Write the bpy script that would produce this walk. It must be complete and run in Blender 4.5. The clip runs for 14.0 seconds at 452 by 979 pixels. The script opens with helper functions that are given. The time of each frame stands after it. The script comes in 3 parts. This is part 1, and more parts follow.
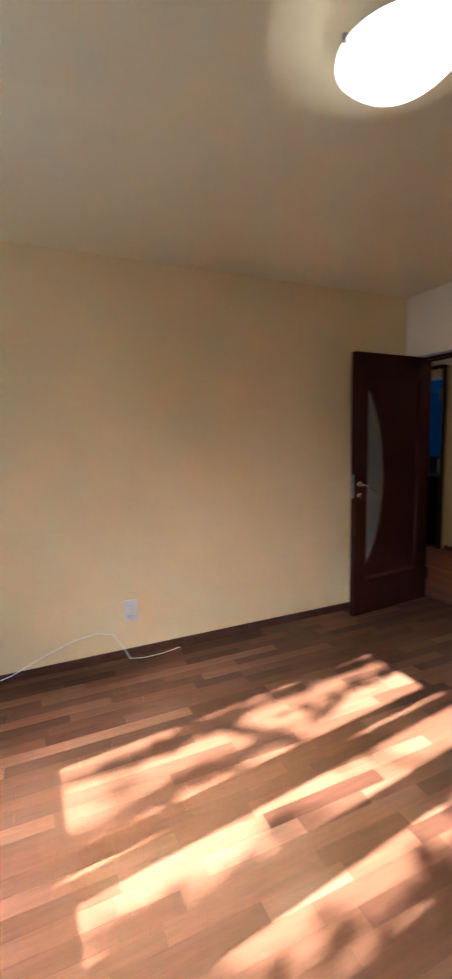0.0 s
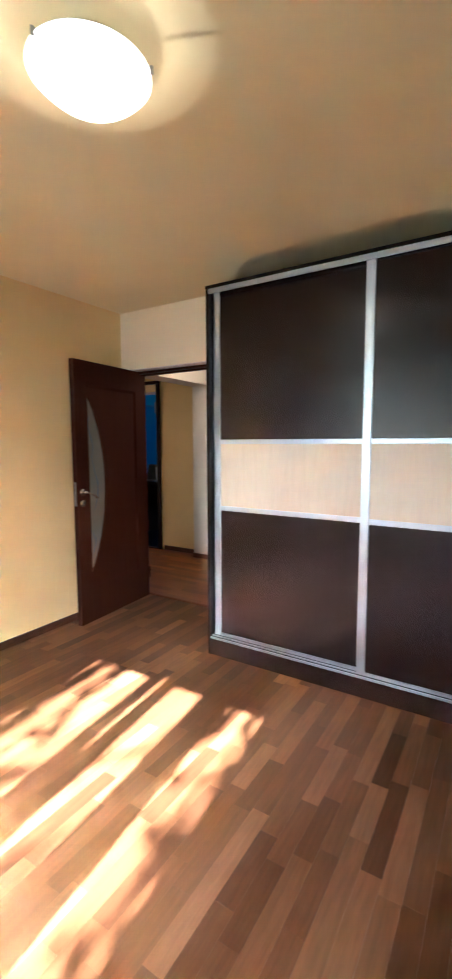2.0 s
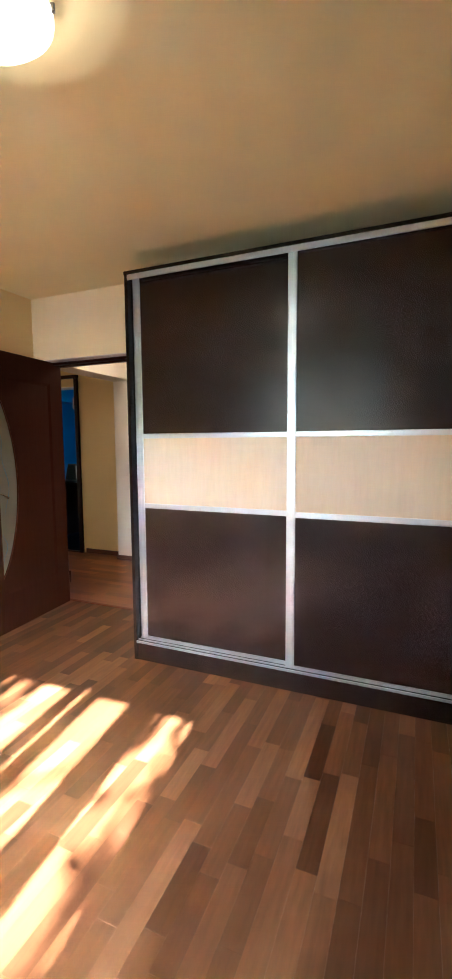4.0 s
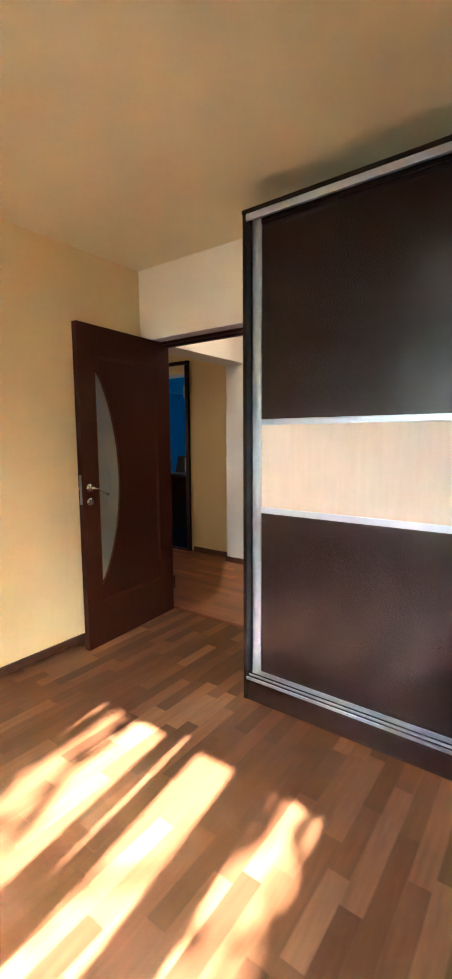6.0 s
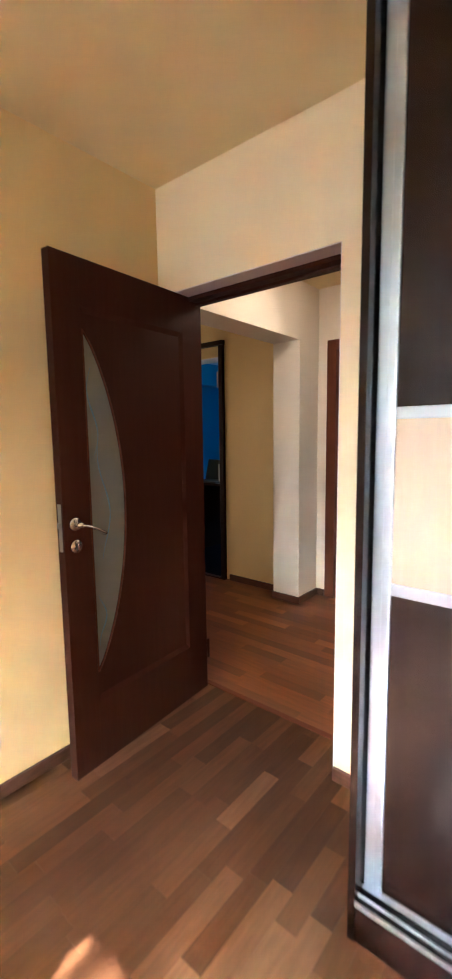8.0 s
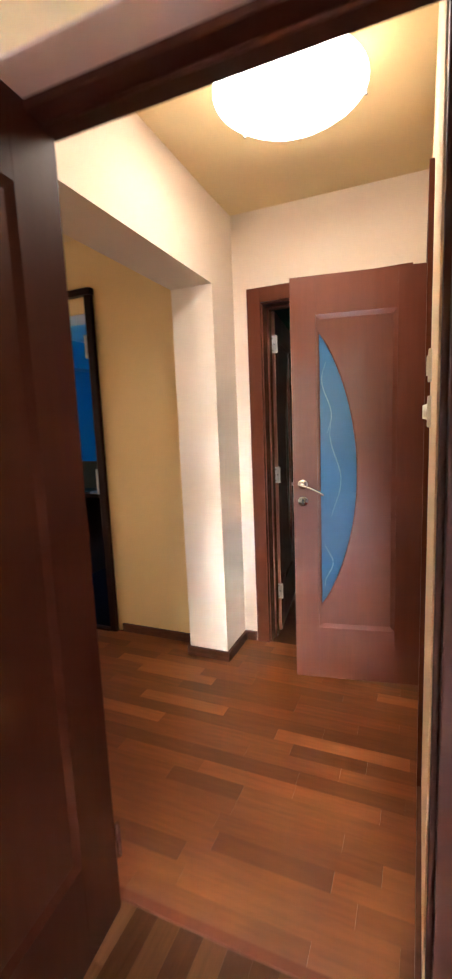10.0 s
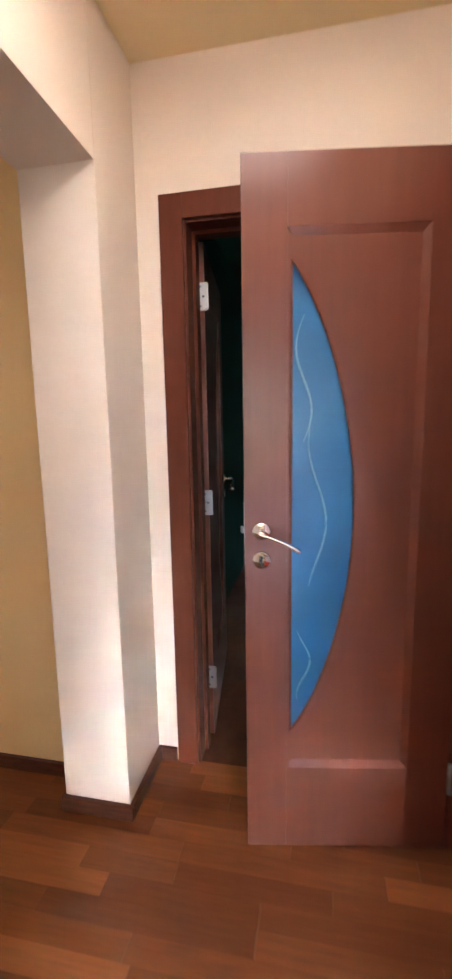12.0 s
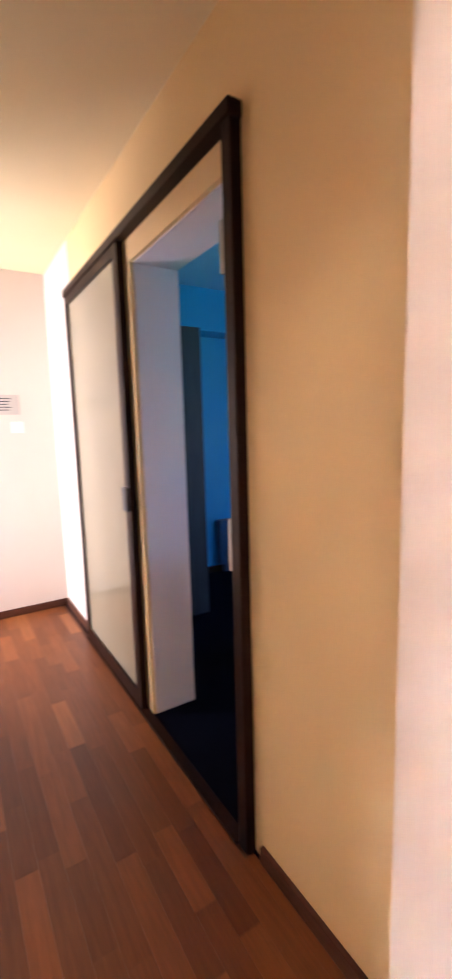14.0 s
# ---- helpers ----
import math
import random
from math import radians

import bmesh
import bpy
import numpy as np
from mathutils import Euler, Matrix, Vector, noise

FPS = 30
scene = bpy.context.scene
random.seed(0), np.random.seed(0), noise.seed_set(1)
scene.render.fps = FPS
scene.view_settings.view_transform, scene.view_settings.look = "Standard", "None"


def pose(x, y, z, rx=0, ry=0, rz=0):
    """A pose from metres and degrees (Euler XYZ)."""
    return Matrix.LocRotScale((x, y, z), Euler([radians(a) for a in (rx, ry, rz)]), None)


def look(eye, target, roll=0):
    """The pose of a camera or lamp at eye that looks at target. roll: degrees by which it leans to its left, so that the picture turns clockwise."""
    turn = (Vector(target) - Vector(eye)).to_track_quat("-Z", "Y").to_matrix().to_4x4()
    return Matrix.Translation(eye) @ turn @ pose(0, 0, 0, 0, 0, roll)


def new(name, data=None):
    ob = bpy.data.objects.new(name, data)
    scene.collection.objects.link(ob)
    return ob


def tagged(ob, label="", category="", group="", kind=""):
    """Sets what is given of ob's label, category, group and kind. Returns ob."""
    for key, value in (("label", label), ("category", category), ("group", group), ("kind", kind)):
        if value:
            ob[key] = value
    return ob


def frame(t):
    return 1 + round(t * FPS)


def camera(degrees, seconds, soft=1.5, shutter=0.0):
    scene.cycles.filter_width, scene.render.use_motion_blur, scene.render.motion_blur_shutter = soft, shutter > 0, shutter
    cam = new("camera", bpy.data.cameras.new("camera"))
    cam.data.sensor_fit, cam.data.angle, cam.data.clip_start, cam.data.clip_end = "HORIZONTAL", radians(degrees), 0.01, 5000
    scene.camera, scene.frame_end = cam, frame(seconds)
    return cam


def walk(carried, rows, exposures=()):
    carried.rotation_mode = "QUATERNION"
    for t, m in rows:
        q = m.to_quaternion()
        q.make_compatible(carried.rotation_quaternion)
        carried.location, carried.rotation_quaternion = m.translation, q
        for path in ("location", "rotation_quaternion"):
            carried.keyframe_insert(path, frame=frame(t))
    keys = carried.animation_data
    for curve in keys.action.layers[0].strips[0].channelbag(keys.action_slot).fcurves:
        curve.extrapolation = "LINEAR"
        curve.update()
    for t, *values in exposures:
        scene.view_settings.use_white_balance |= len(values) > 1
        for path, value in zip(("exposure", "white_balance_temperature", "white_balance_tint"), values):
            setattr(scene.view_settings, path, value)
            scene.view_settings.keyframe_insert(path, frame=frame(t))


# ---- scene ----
cam = camera(53.0, 14.0, soft=2.0, shutter=0.5)

PATH = [
    (0, (2.839, -2.918, 1.42), (1.029, -2.1, 1.184), -1.2),
    (0.5, (2.82, -2.92, 1.425), (1.192, -1.783, 1.188), -0.6),
    (1, (2.829, -2.907, 1.417), (1.376, -1.552, 1.191), -0.6),
    (1.5, (2.85, -2.899, 1.397), (1.584, -1.366, 1.188), -0.3),
    (2, (2.872, -2.888, 1.395), (1.812, -1.204, 1.191), -0.2),
    (2.5, (2.876, -2.883, 1.394), (2.036, -1.08, 1.194), -0.2),
    (2.7, (2.874, -2.88, 1.404), (2.118, -1.04, 1.2), -0.0),
    (4.8, (2.772, -2.635, 1.33), (1.948, -0.824, 1.128), -1.5),
    (5, (2.75, -2.569, 1.329), (1.82, -0.809, 1.131), -1.5),
    (5.5, (2.666, -2.437, 1.337), (1.535, -0.801, 1.123), -0.3),
    (6, (2.464, -2.312, 1.334), (1.281, -0.716, 1.103), -0.4),
    (6.5, (2.27, -2.163, 1.337), (1.067, -0.583, 1.1), -0.5),
    (7, (2.092, -1.945, 1.337), (0.838, -0.404, 1.102), -0.6),
    (7.2, (2.014, -1.862, 1.344), (0.734, -0.344, 1.106), -0.7),
    (9.3, (1.086, -0.970, 1.368), (-0.080, 0.653, 1.091), -1.8),
    (9.5, (1.000, -0.890, 1.372), (-0.044, 0.803, 1.093), -1.7),
    (10, (0.855, -0.692, 1.345), (0.068, 1.128, 1.058), -2.4),
    (10.2, (0.802, -0.590, 1.362), (0.078, 1.250, 1.060), -2.1),
    (10.5, (0.738, -0.425, 1.361), (0.102, 1.448, 1.061), -1.9),
    (11, (0.638, -0.199, 1.354), (0.209, 1.731, 1.054), -0.8),
    (11.5, (0.541, 0.025, 1.346), (0.207, 1.974, 1.05), -0.6),
    (12, (0.479, 0.267, 1.344), (0.075, 2.203, 1.041), -1.0),
    (12.5, (0.421, 0.475, 1.333), (-0.351, 2.299, 1.052), -1.7),
    (13, (0.282, 0.644, 1.339), (-0.815, 2.294, 1.06), -2.3),
    (13.5, (0.165, 0.795, 1.368), (-1.199, 2.227, 1.068), -2.1),
    (14, (0.071, 0.934, 1.36), (-1.613, 1.978, 1.087), -1.6),
]
EXPOSURES = [(0.0, 4.7, 4900, 12), (1.0, 5.05, 4950, 8), (2.5, 5.95, 5350, 6), (5.0, 5.85, 5500, 4), (7.2, 5.8, 5450, 4), (9.5, 6.72, 5800, 11), (10.5, 6.72, 5800, 12), (11.0, 6.62, 5600, 15), (11.5, 6.62, 5400, 16), (12.5, 6.82, 5400, 14), (13.2, 7.02, 5700, 22), (14.0, 7.09, 5700, 27)]
walk(cam, [(t, look(eye, target, roll)) for t, eye, target, roll in PATH], EXPOSURES)

# ---------- world, sun, lamps ----------
SUN_DIR = Vector((-0.115, 1.0, -0.67)).normalized()      # the way that sunlight travels
world = bpy.data.worlds.new("sky")
scene.world = world
world.use_nodes = True
wn, wl = world.node_tree.nodes, world.node_tree.links
sky = wn.new("ShaderNodeTexSky")
sky.sky_type, sky.sun_disc = "NISHITA", False
sky.sun_elevation, sky.sun_rotation = math.asin(-SUN_DIR.z), math.atan2(-SUN_DIR.x, -SUN_DIR.y)
wn["Background"].inputs[1].default_value = 0.025
wl.new(sky.outputs[0], wn["Background"].inputs[0])

sun_data = bpy.data.lights.new("sun", "SUN")
sun_data.energy, sun_data.angle, sun_data.color = 5.0, radians(0.5), (1.0, 1.0, 1.0)
sun = new("sun", sun_data)
sun.matrix_world = look((0, 0, 0), SUN_DIR)


def area_light(name, m, sx, sy, watts, colour):
    data = bpy.data.lights.new(name, "AREA")
    data.shape, data.size, data.size_y, data.energy, data.color = "RECTANGLE", sx, sy, watts, colour
    ob = new(name, data)
    ob.matrix_world = m
    return ob


def bulb_light(name, place, watts, radius, colour=(1.0, 0.76, 0.52)):
    data = bpy.data.lights.new(name, "POINT")
    data.energy, data.shadow_soft_size, data.color = watts, radius, colour
    ob = new(name, data)
    ob.location = place
    return ob


SKY_BLUE = (0.52, 0.76, 1.0)
# sky light in the bedroom window and in an added, unseen blue room window
area_light("window_sky_bedroom", look((1.65, -4.24, 1.55), (1.65, 0, 1.2)), 1.25, 1.25, 0.03, SKY_BLUE)
area_light("window_sky_blue_room", look((-0.9, 4.85, 1.5), (-1.6, 1.9, 1.0)), 1.2, 1.2, 0.09, SKY_BLUE)
# fill light added behind an unseen opening to brighten the passage end
area_light("doorway_daylight", look((-3.05, -0.6, 1.3), (-3.05, 2, 1.1)), 0.7, 1.6, 1.1, (0.97, 0.95, 0.95))

# ---------- materials ----------


def material(name, rough=0.5, metal=0.0, colour=(0.5, 0.5, 0.5)):
    m = bpy.data.materials.new(name)
    m.use_nodes = True
    b = m.node_tree.nodes["Principled BSDF"]
    b.inputs["Base Color"].default_value = (*colour, 1)
    b.inputs["Roughness"].default_value = rough
    b.inputs["Metallic"].default_value = metal
    return m, m.node_tree.nodes, m.node_tree.links, b


def noise_of(n, l, scale, detail=4, rough=0.55, stretch=None, dims="3D"):
    geo = n.new("ShaderNodeNewGeometry")
    tex = n.new("ShaderNodeTexNoise")
    tex.inputs["Scale"].default_value, tex.inputs["Detail"].default_value = scale, detail
    tex.inputs["Roughness"].default_value = rough
    src = geo.outputs["Position"]
    if stretch:
        mp = n.new("ShaderNodeMapping")
        mp.inputs["Scale"].default_value = stretch
        l.new(src, mp.inputs["Vector"])
        src = mp.outputs[0]
    l.new(src, tex.inputs["Vector"])
    return tex


def ramp_of(n, l, src, *stops):
    r = n.new("ShaderNodeValToRGB")
    e = r.color_ramp.elements
    e[0].position, e[0].color = stops[0][0], (*stops[0][1], 1)
    e[1].position, e[1].color = stops[-1][0], (*stops[-1][1], 1)
    for p, c in stops[1:-1]:
        k = e.new(p)
        k.color = (*c, 1)
    l.new(src, r.inputs[0])
    return r


def bump_of(n, l, src, b, strength, distance):
    bp = n.new("ShaderNodeBump")
    bp.inputs["Strength"].default_value, bp.inputs["Distance"].default_value = strength, distance
    l.new(src, bp.inputs["Height"])
    l.new(bp.outputs[0], b.inputs["Normal"])


def vary_rough(n, l, src, b, lo, hi):
    mr = n.new("ShaderNodeMapRange")
    mr.inputs["To Min"].default_value, mr.inputs["To Max"].default_value = lo, hi
    l.new(src, mr.inputs["Value"])
    l.new(mr.outputs[0], b.inputs["Roughness"])


def paint(name, lo, hi, rough=0.75, bump=0.05):
    """Rolled wall paint: faint cloudy stains and a fine roller texture."""
    m, n, l, b = material(name, rough)
    cloud = noise_of(n, l, 1.3, 5)
    r = ramp_of(n, l, cloud.outputs[0], (0.3, lo), (0.7, hi))
    l.new(r.outputs[0], b.inputs["Base Color"])
    fine = noise_of(n, l, 180, 3)
    bump_of(n, l, fine.outputs[0], b, bump, 0.002)
    vary_rough(n, l, cloud.outputs[0], b, rough - 0.1, rough + 0.1)
    return m


def stained_wood(name, dark, light, rough, stretch, coat=0.0, spec=0.17, wear=0.09, relief=0.025):
    """Veneer with grain along one axis."""
    m, n, l, b = material(name, rough)
    grain = noise_of(n, l, 14, 7, 0.65, stretch)
    r = ramp_of(n, l, grain.outputs[0], (0.32, dark), (0.68, light))
    l.new(r.outputs[0], b.inputs["Base Color"])
    smudge = noise_of(n, l, 5, 4)
    vary_rough(n, l, smudge.outputs[0], b, rough - wear, rough + wear)
    bump_of(n, l, grain.outputs[0], b, relief, 0.001)
    b.inputs["Coat Weight"].default_value, b.inputs["Coat Roughness"].default_value = coat * 0.3, 0.3
    b.inputs["Specular IOR Level"].default_value = spec
    return m


def floor_wood(name, along, island, tint=(1, 1, 1), spread=1.0, spec=0.2):
    """Three-strip walnut boards, each strip of its own tone."""
    m, n, l, b = material(name, 0.36)
    b.inputs["Specular IOR Level"].default_value = spec
    if island:
        rnd = n.new("ShaderNodeNewGeometry").outputs["Random Per Island"]
    else:
        rnd = n.new("ShaderNodeObjectInfo").outputs["Random"]
    tone = ramp_of(n, l, rnd, *[(p, tuple((a + (v - a) * spread) * k for v, a, k in zip(c, (0.136, 0.058, 0.022), tint))) for p, c in (
        (0.0, (0.092, 0.038, 0.0145)), (0.35, (0.125, 0.053, 0.020)), (0.75, (0.152, 0.067, 0.025)),
        (0.92, (0.19, 0.088, 0.034)), (1.0, (0.225, 0.112, 0.045)))])
    st = (1, 0.09, 1) if along == "y" else (0.09, 1, 1)
    shift = n.new("ShaderNodeVectorMath")
    shift.operation = "SCALE"
    mul = n.new("ShaderNodeCombineXYZ")
    l.new(rnd, mul.inputs[0]), l.new(rnd, mul.inputs[1]), l.new(rnd, mul.inputs[2])
    l.new(mul.outputs[0], shift.inputs[0])
    shift.inputs["Scale"].default_value = 37.0
    geo = n.new("ShaderNodeNewGeometry")
    add = n.new("ShaderNodeVectorMath")
    l.new(geo.outputs["Position"], add.inputs[0]), l.new(shift.outputs[0], add.inputs[1])
    mp = n.new("ShaderNodeMapping")
    mp.inputs["Scale"].default_value = st
    l.new(add.outputs[0], mp.inputs["Vector"])
    grain = n.new("ShaderNodeTexNoise")
    grain.inputs["Scale"].default_value, grain.inputs["Detail"].default_value, grain.inputs["Roughness"].default_value = 60, 6, 0.6
    l.new(mp.outputs[0], grain.inputs["Vector"])
    gr = ramp_of(n, l, grain.outputs[0], (0.3, (0.78, 0.77, 0.76)), (0.7, (1.12, 1.11, 1.10)))
    mix = n.new("ShaderNodeMix")
    mix.data_type, mix.blend_type = "RGBA", "MULTIPLY"
    mix.inputs["Factor"].default_value = 1.0
    l.new(tone.outputs[0], mix.inputs["A"]), l.new(gr.outputs[0], mix.inputs["B"])
    l.new(mix.outputs["Result"], b.inputs["Base Color"])
    smudge = noise_of(n, l, 4, 5)
    vary_rough(n, l, smudge.outputs[0], b, 0.30, 0.43)
    bump_of(n, l, grain.outputs[0], b, 0.05, 0.0008)
    return m


M_WALL = paint("cream_wall_paint", (0.72, 0.505, 0.225), (0.76, 0.54, 0.25))
# paler copy of the cream paint, with the north wall's daylight in it
M_WALL_LIT = paint("lit_cream_paint", (0.74, 0.585, 0.375), (0.77, 0.615, 0.40))
M_WALL_HALL = paint("pale_cream_wall_paint", (0.66, 0.57, 0.47), (0.69, 0.60, 0.495))
M_CEIL = paint("cream_ceiling_paint", (0.72, 0.59, 0.335), (0.76, 0.63, 0.37), 0.85)
M_REVEAL = paint("white_plaster", (0.66, 0.575, 0.575), (0.70, 0.61, 0.61))
M_BLUE = paint("blue_wall_paint", (0.03, 0.26, 0.50), (0.04, 0.29, 0.54))
M_BLUE_CEIL = paint("pale_blue_ceiling_paint", (0.30, 0.52, 0.72), (0.34, 0.56, 0.76))
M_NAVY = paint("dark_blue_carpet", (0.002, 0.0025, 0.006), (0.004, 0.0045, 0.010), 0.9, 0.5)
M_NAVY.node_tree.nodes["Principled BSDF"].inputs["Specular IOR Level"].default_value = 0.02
M_RADIATOR = paint("dark_blue_radiator_enamel", (0.010, 0.05, 0.115), (0.013, 0.06, 0.13), 0.5)
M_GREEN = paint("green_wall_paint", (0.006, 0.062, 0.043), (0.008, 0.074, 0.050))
M_BASE = stained_wood("dark_baseboard_wood", (0.060, 0.021, 0.011), (0.095, 0.036, 0.019), 0.45, (1, 1, 5))
M_DOOR = stained_wood("brown_door_veneer", (0.104, 0.031, 0.016), (0.120, 0.036, 0.0185), 0.30, (3, 3, 0.2), 0.0, 0.25, 0.03)
# copy of the door veneer, darkened for the shade on the bedroom door
M_DOOR_SHADED = stained_wood("shaded_door_veneer", (0.036, 0.0090, 0.0043), (0.044, 0.0115, 0.0055), 0.42, (3, 3, 0.2), 0.0, 0.06)
M_FRAME = stained_wood("brown_frame_veneer", (0.094, 0.027, 0.0135), (0.108, 0.032, 0.016), 0.42, (3, 3, 0.2), 0.0, 0.1)
# frame veneer darkened likewise, for the shade in the bedroom doorway
M_FRAME_SHADED = stained_wood("shaded_frame_veneer", (0.036, 0.011, 0.006), (0.046, 0.014, 0.008), 0.5, (3, 3, 0.2), 0.0, 0.1)
M_WENGE = stained_wood("wenge_board", (0.0105, 0.0037, 0.0024), (0.0125, 0.0046, 0.0030), 0.25, (3, 3, 0.25), 0.0, 0.28, 0.02, 0.025)
M_BEECH = stained_wood("light_beech_board", (0.52, 0.43, 0.32), (0.56, 0.465, 0.35), 0.40, (3, 3, 0.3), 0.2)
M_BLACKWOOD = stained_wood("black_brown_profile", (0.014, 0.0052, 0.003), (0.021, 0.0078, 0.0045), 0.36, (3, 3, 0.3), 0.0, 0.08, 0.04)
M_GREYWOOD = stained_wood("dark_grey_board", (0.030, 0.032, 0.038), (0.045, 0.047, 0.055), 0.4, (3, 3, 0.3))
M_ALU, *_r = material("brushed_aluminium", 0.34, 0.9, (0.47, 0.53, 0.60))
M_CHROME, *_r = material("satin_chrome", 0.2, 1.0, (0.80, 0.79, 0.77))
M_STEEL, *_r = material("zinc_steel", 0.42, 1.0, (0.30, 0.295, 0.29))
M_PLASTIC, *_r = material("white_plastic", 0.35, 0.0, (0.78, 0.76, 0.70))
M_SHADOWGAP, *_r = material("dark_plastic", 0.5, 0.0, (0.02, 0.02, 0.02))
M_PVC, *_r = material("white_pvc", 0.3, 0.0, (0.80, 0.80, 0.78))
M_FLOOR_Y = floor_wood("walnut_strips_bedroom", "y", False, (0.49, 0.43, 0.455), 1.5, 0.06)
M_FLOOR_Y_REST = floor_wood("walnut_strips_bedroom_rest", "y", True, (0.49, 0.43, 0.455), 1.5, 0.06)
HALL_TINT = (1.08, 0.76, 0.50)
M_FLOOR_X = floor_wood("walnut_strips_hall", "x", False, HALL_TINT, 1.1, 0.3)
M_JOINT, *_r = material("dark_joint", 0.7, 0.0, (0.095, 0.04, 0.018))
M_REDTILE, _n, _l, _b = material("red_floor_tile", 0.22, 0.0, (0.55, 0.07, 0.045))
_t = noise_of(_n, _l, 9, 5)
_rr = ramp_of(_n, _l, _t.outputs[0], (0.3, (0.48, 0.06, 0.038)), (0.7, (0.60, 0.09, 0.055)))
_l.new(_rr.outputs[0], _b.inputs["Base Color"])
M_PINKTILE, _n, _l, _b = material("pale_pink_wall_tile", 0.2, 0.0, (0.78, 0.66, 0.66))
_t = noise_of(_n, _l, 5, 4)
_rr = ramp_of(_n, _l, _t.outputs[0], (0.3, (0.74, 0.62, 0.62)), (0.7, (0.80, 0.69, 0.69)))
_l.new(_rr.outputs[0], _b.inputs["Base Color"])
M_GROUT, *_r = material("pale_grout", 0.8, 0.0, (0.60, 0.50, 0.46))


def glass_material(name, colour, rough, transmit):
    m, n, l, b = material(name, rough, 0.0, colour)
    b.inputs["Transmission Weight"].default_value, b.inputs["IOR"].default_value = transmit, 1.45
    t = noise_of(n, l, 90, 3)
    bump_of(n, l, t.outputs[0], b, 0.08, 0.001)
    return m


M_FROST = glass_material("frosted_glass", (0.20, 0.20, 0.165), 0.30, 0.3)
M_FROST_BLUE = glass_material("blue_frosted_glass", (0.019, 0.10, 0.225), 0.30, 0.1)
M_FROST_BLUE.node_tree.nodes["Principled BSDF"].inputs["Specular IOR Level"].default_value = 0.2
M_ETCH, *_r = material("etched_white_line", 0.5, 0.0, (0.14, 0.28, 0.40))
M_CREAM_GLASS = glass_material("cream_back_painted_glass", (0.27, 0.235, 0.15), 0.08, 0.0)
M_PANE = glass_material("clear_pane", (0.95, 0.97, 0.97), 0.0, 1.0)


def glow(name, colour, strength):
    m, n, l, b = material(name, 0.3, 0.0, (0.9, 0.88, 0.84))
    b.inputs["Emission Color"].default_value = (*colour, 1)
    b.inputs["Emission Strength"].default_value = strength
    return m


OPAL = {k: glow("lit_opal_glass", (1.0, 0.82, 0.62), k) for k in (0.10, 0.28)}
M_GLOW_BLOCK, *_r = material("glow_blocking_lining", 0.4, 0.0, (0.35, 0.33, 0.29))

# ---------- mesh helpers ----------


def box(bm, x0, y0, z0, x1, y1, z1):
    """Adds a box; returns its vertices."""
    v = [bm.verts.new((x, y, z)) for z in (z0, z1) for x, y in ((x0, y0), (x1, y0), (x1, y1), (x0, y1))]
    for f in ((3, 2, 1, 0), (4, 5, 6, 7), (0, 1, 5, 4), (1, 2, 6, 5), (2, 3, 7, 6), (3, 0, 4, 7)):
        bm.faces.new([v[i] for i in f])
    return v


def boxes(*dims, bevel=0.0):
    bm = bmesh.new()
    for d in dims:
        box(bm, *d)
    if bevel:
        bmesh.ops.bevel(bm, geom=bm.edges[:], offset=bevel, segments=2, affect="EDGES", profile=0.7)
    return bm


def disc(bm, centre, axis, r0, r1, depth, seg=28):
    """Adds a tapered cylinder that starts at centre and runs along axis."""
    axis = Vector(axis).normalized()
    m = Matrix.Translation(Vector(centre) + axis * depth / 2) @ axis.to_track_quat("Z", "Y").to_matrix().to_4x4()
    bmesh.ops.create_cone(bm, cap_ends=True, segments=seg, radius1=r0, radius2=r1, depth=depth, matrix=m)


def sweep(bm, points, radii, seg=10, squash=1.0):
    """Adds a tube through the points; squash flattens it vertically."""
    rings = []
    pts = [Vector(p) for p in points]
    for i, p in enumerate(pts):
        d = (pts[min(i + 1, len(pts) - 1)] - pts[max(i - 1, 0)]).normalized()
        side = d.cross(Vector((0, 0, 1)))
        side = side.normalized() if side.length > 1e-4 else Vector((1, 0, 0))
        up = side.cross(d)
        r = radii[i] if isinstance(radii, (list, tuple)) else radii
        rings.append([bm.verts.new(p + side * math.cos(a) * r + up * math.sin(a) * r * squash)
                      for a in [2 * math.pi * k / seg for k in range(seg)]])
    for a, b in zip(rings, rings[1:]):
        for k in range(seg):
            bm.faces.new((a[k], a[(k + 1) % seg], b[(k + 1) % seg], b[k]))
    bm.faces.new(rings[0][::-1]), bm.faces.new(rings[-1])


def mesh_of(name, bm, mat, smooth=False):
    bmesh.ops.recalc_face_normals(bm, faces=bm.faces[:])
    me = bpy.data.meshes.new(name)
    bm.to_mesh(me)
    bm.free()
    me.materials.append(mat)
    if smooth:
        for p in me.polygons:
            p.use_smooth = True
    return me


def part(name, bm, mat, parent, label="", smooth=False):
    ob = new(name, mesh_of(name, bm, mat, smooth))
    ob.parent = parent
    if label:
        ob["label"] = label
    return ob


def thing(name, m, label, category, group="", kind=""):
    ob = new(name)
    ob.empty_display_size = 0.1
    ob.matrix_world = m
    return tagged(ob, label, category, group, kind)


def structure(name, bm, mat, label="", category=""):
    return tagged(new(name, mesh_of(name, bm, mat)), label, category, kind="structure")


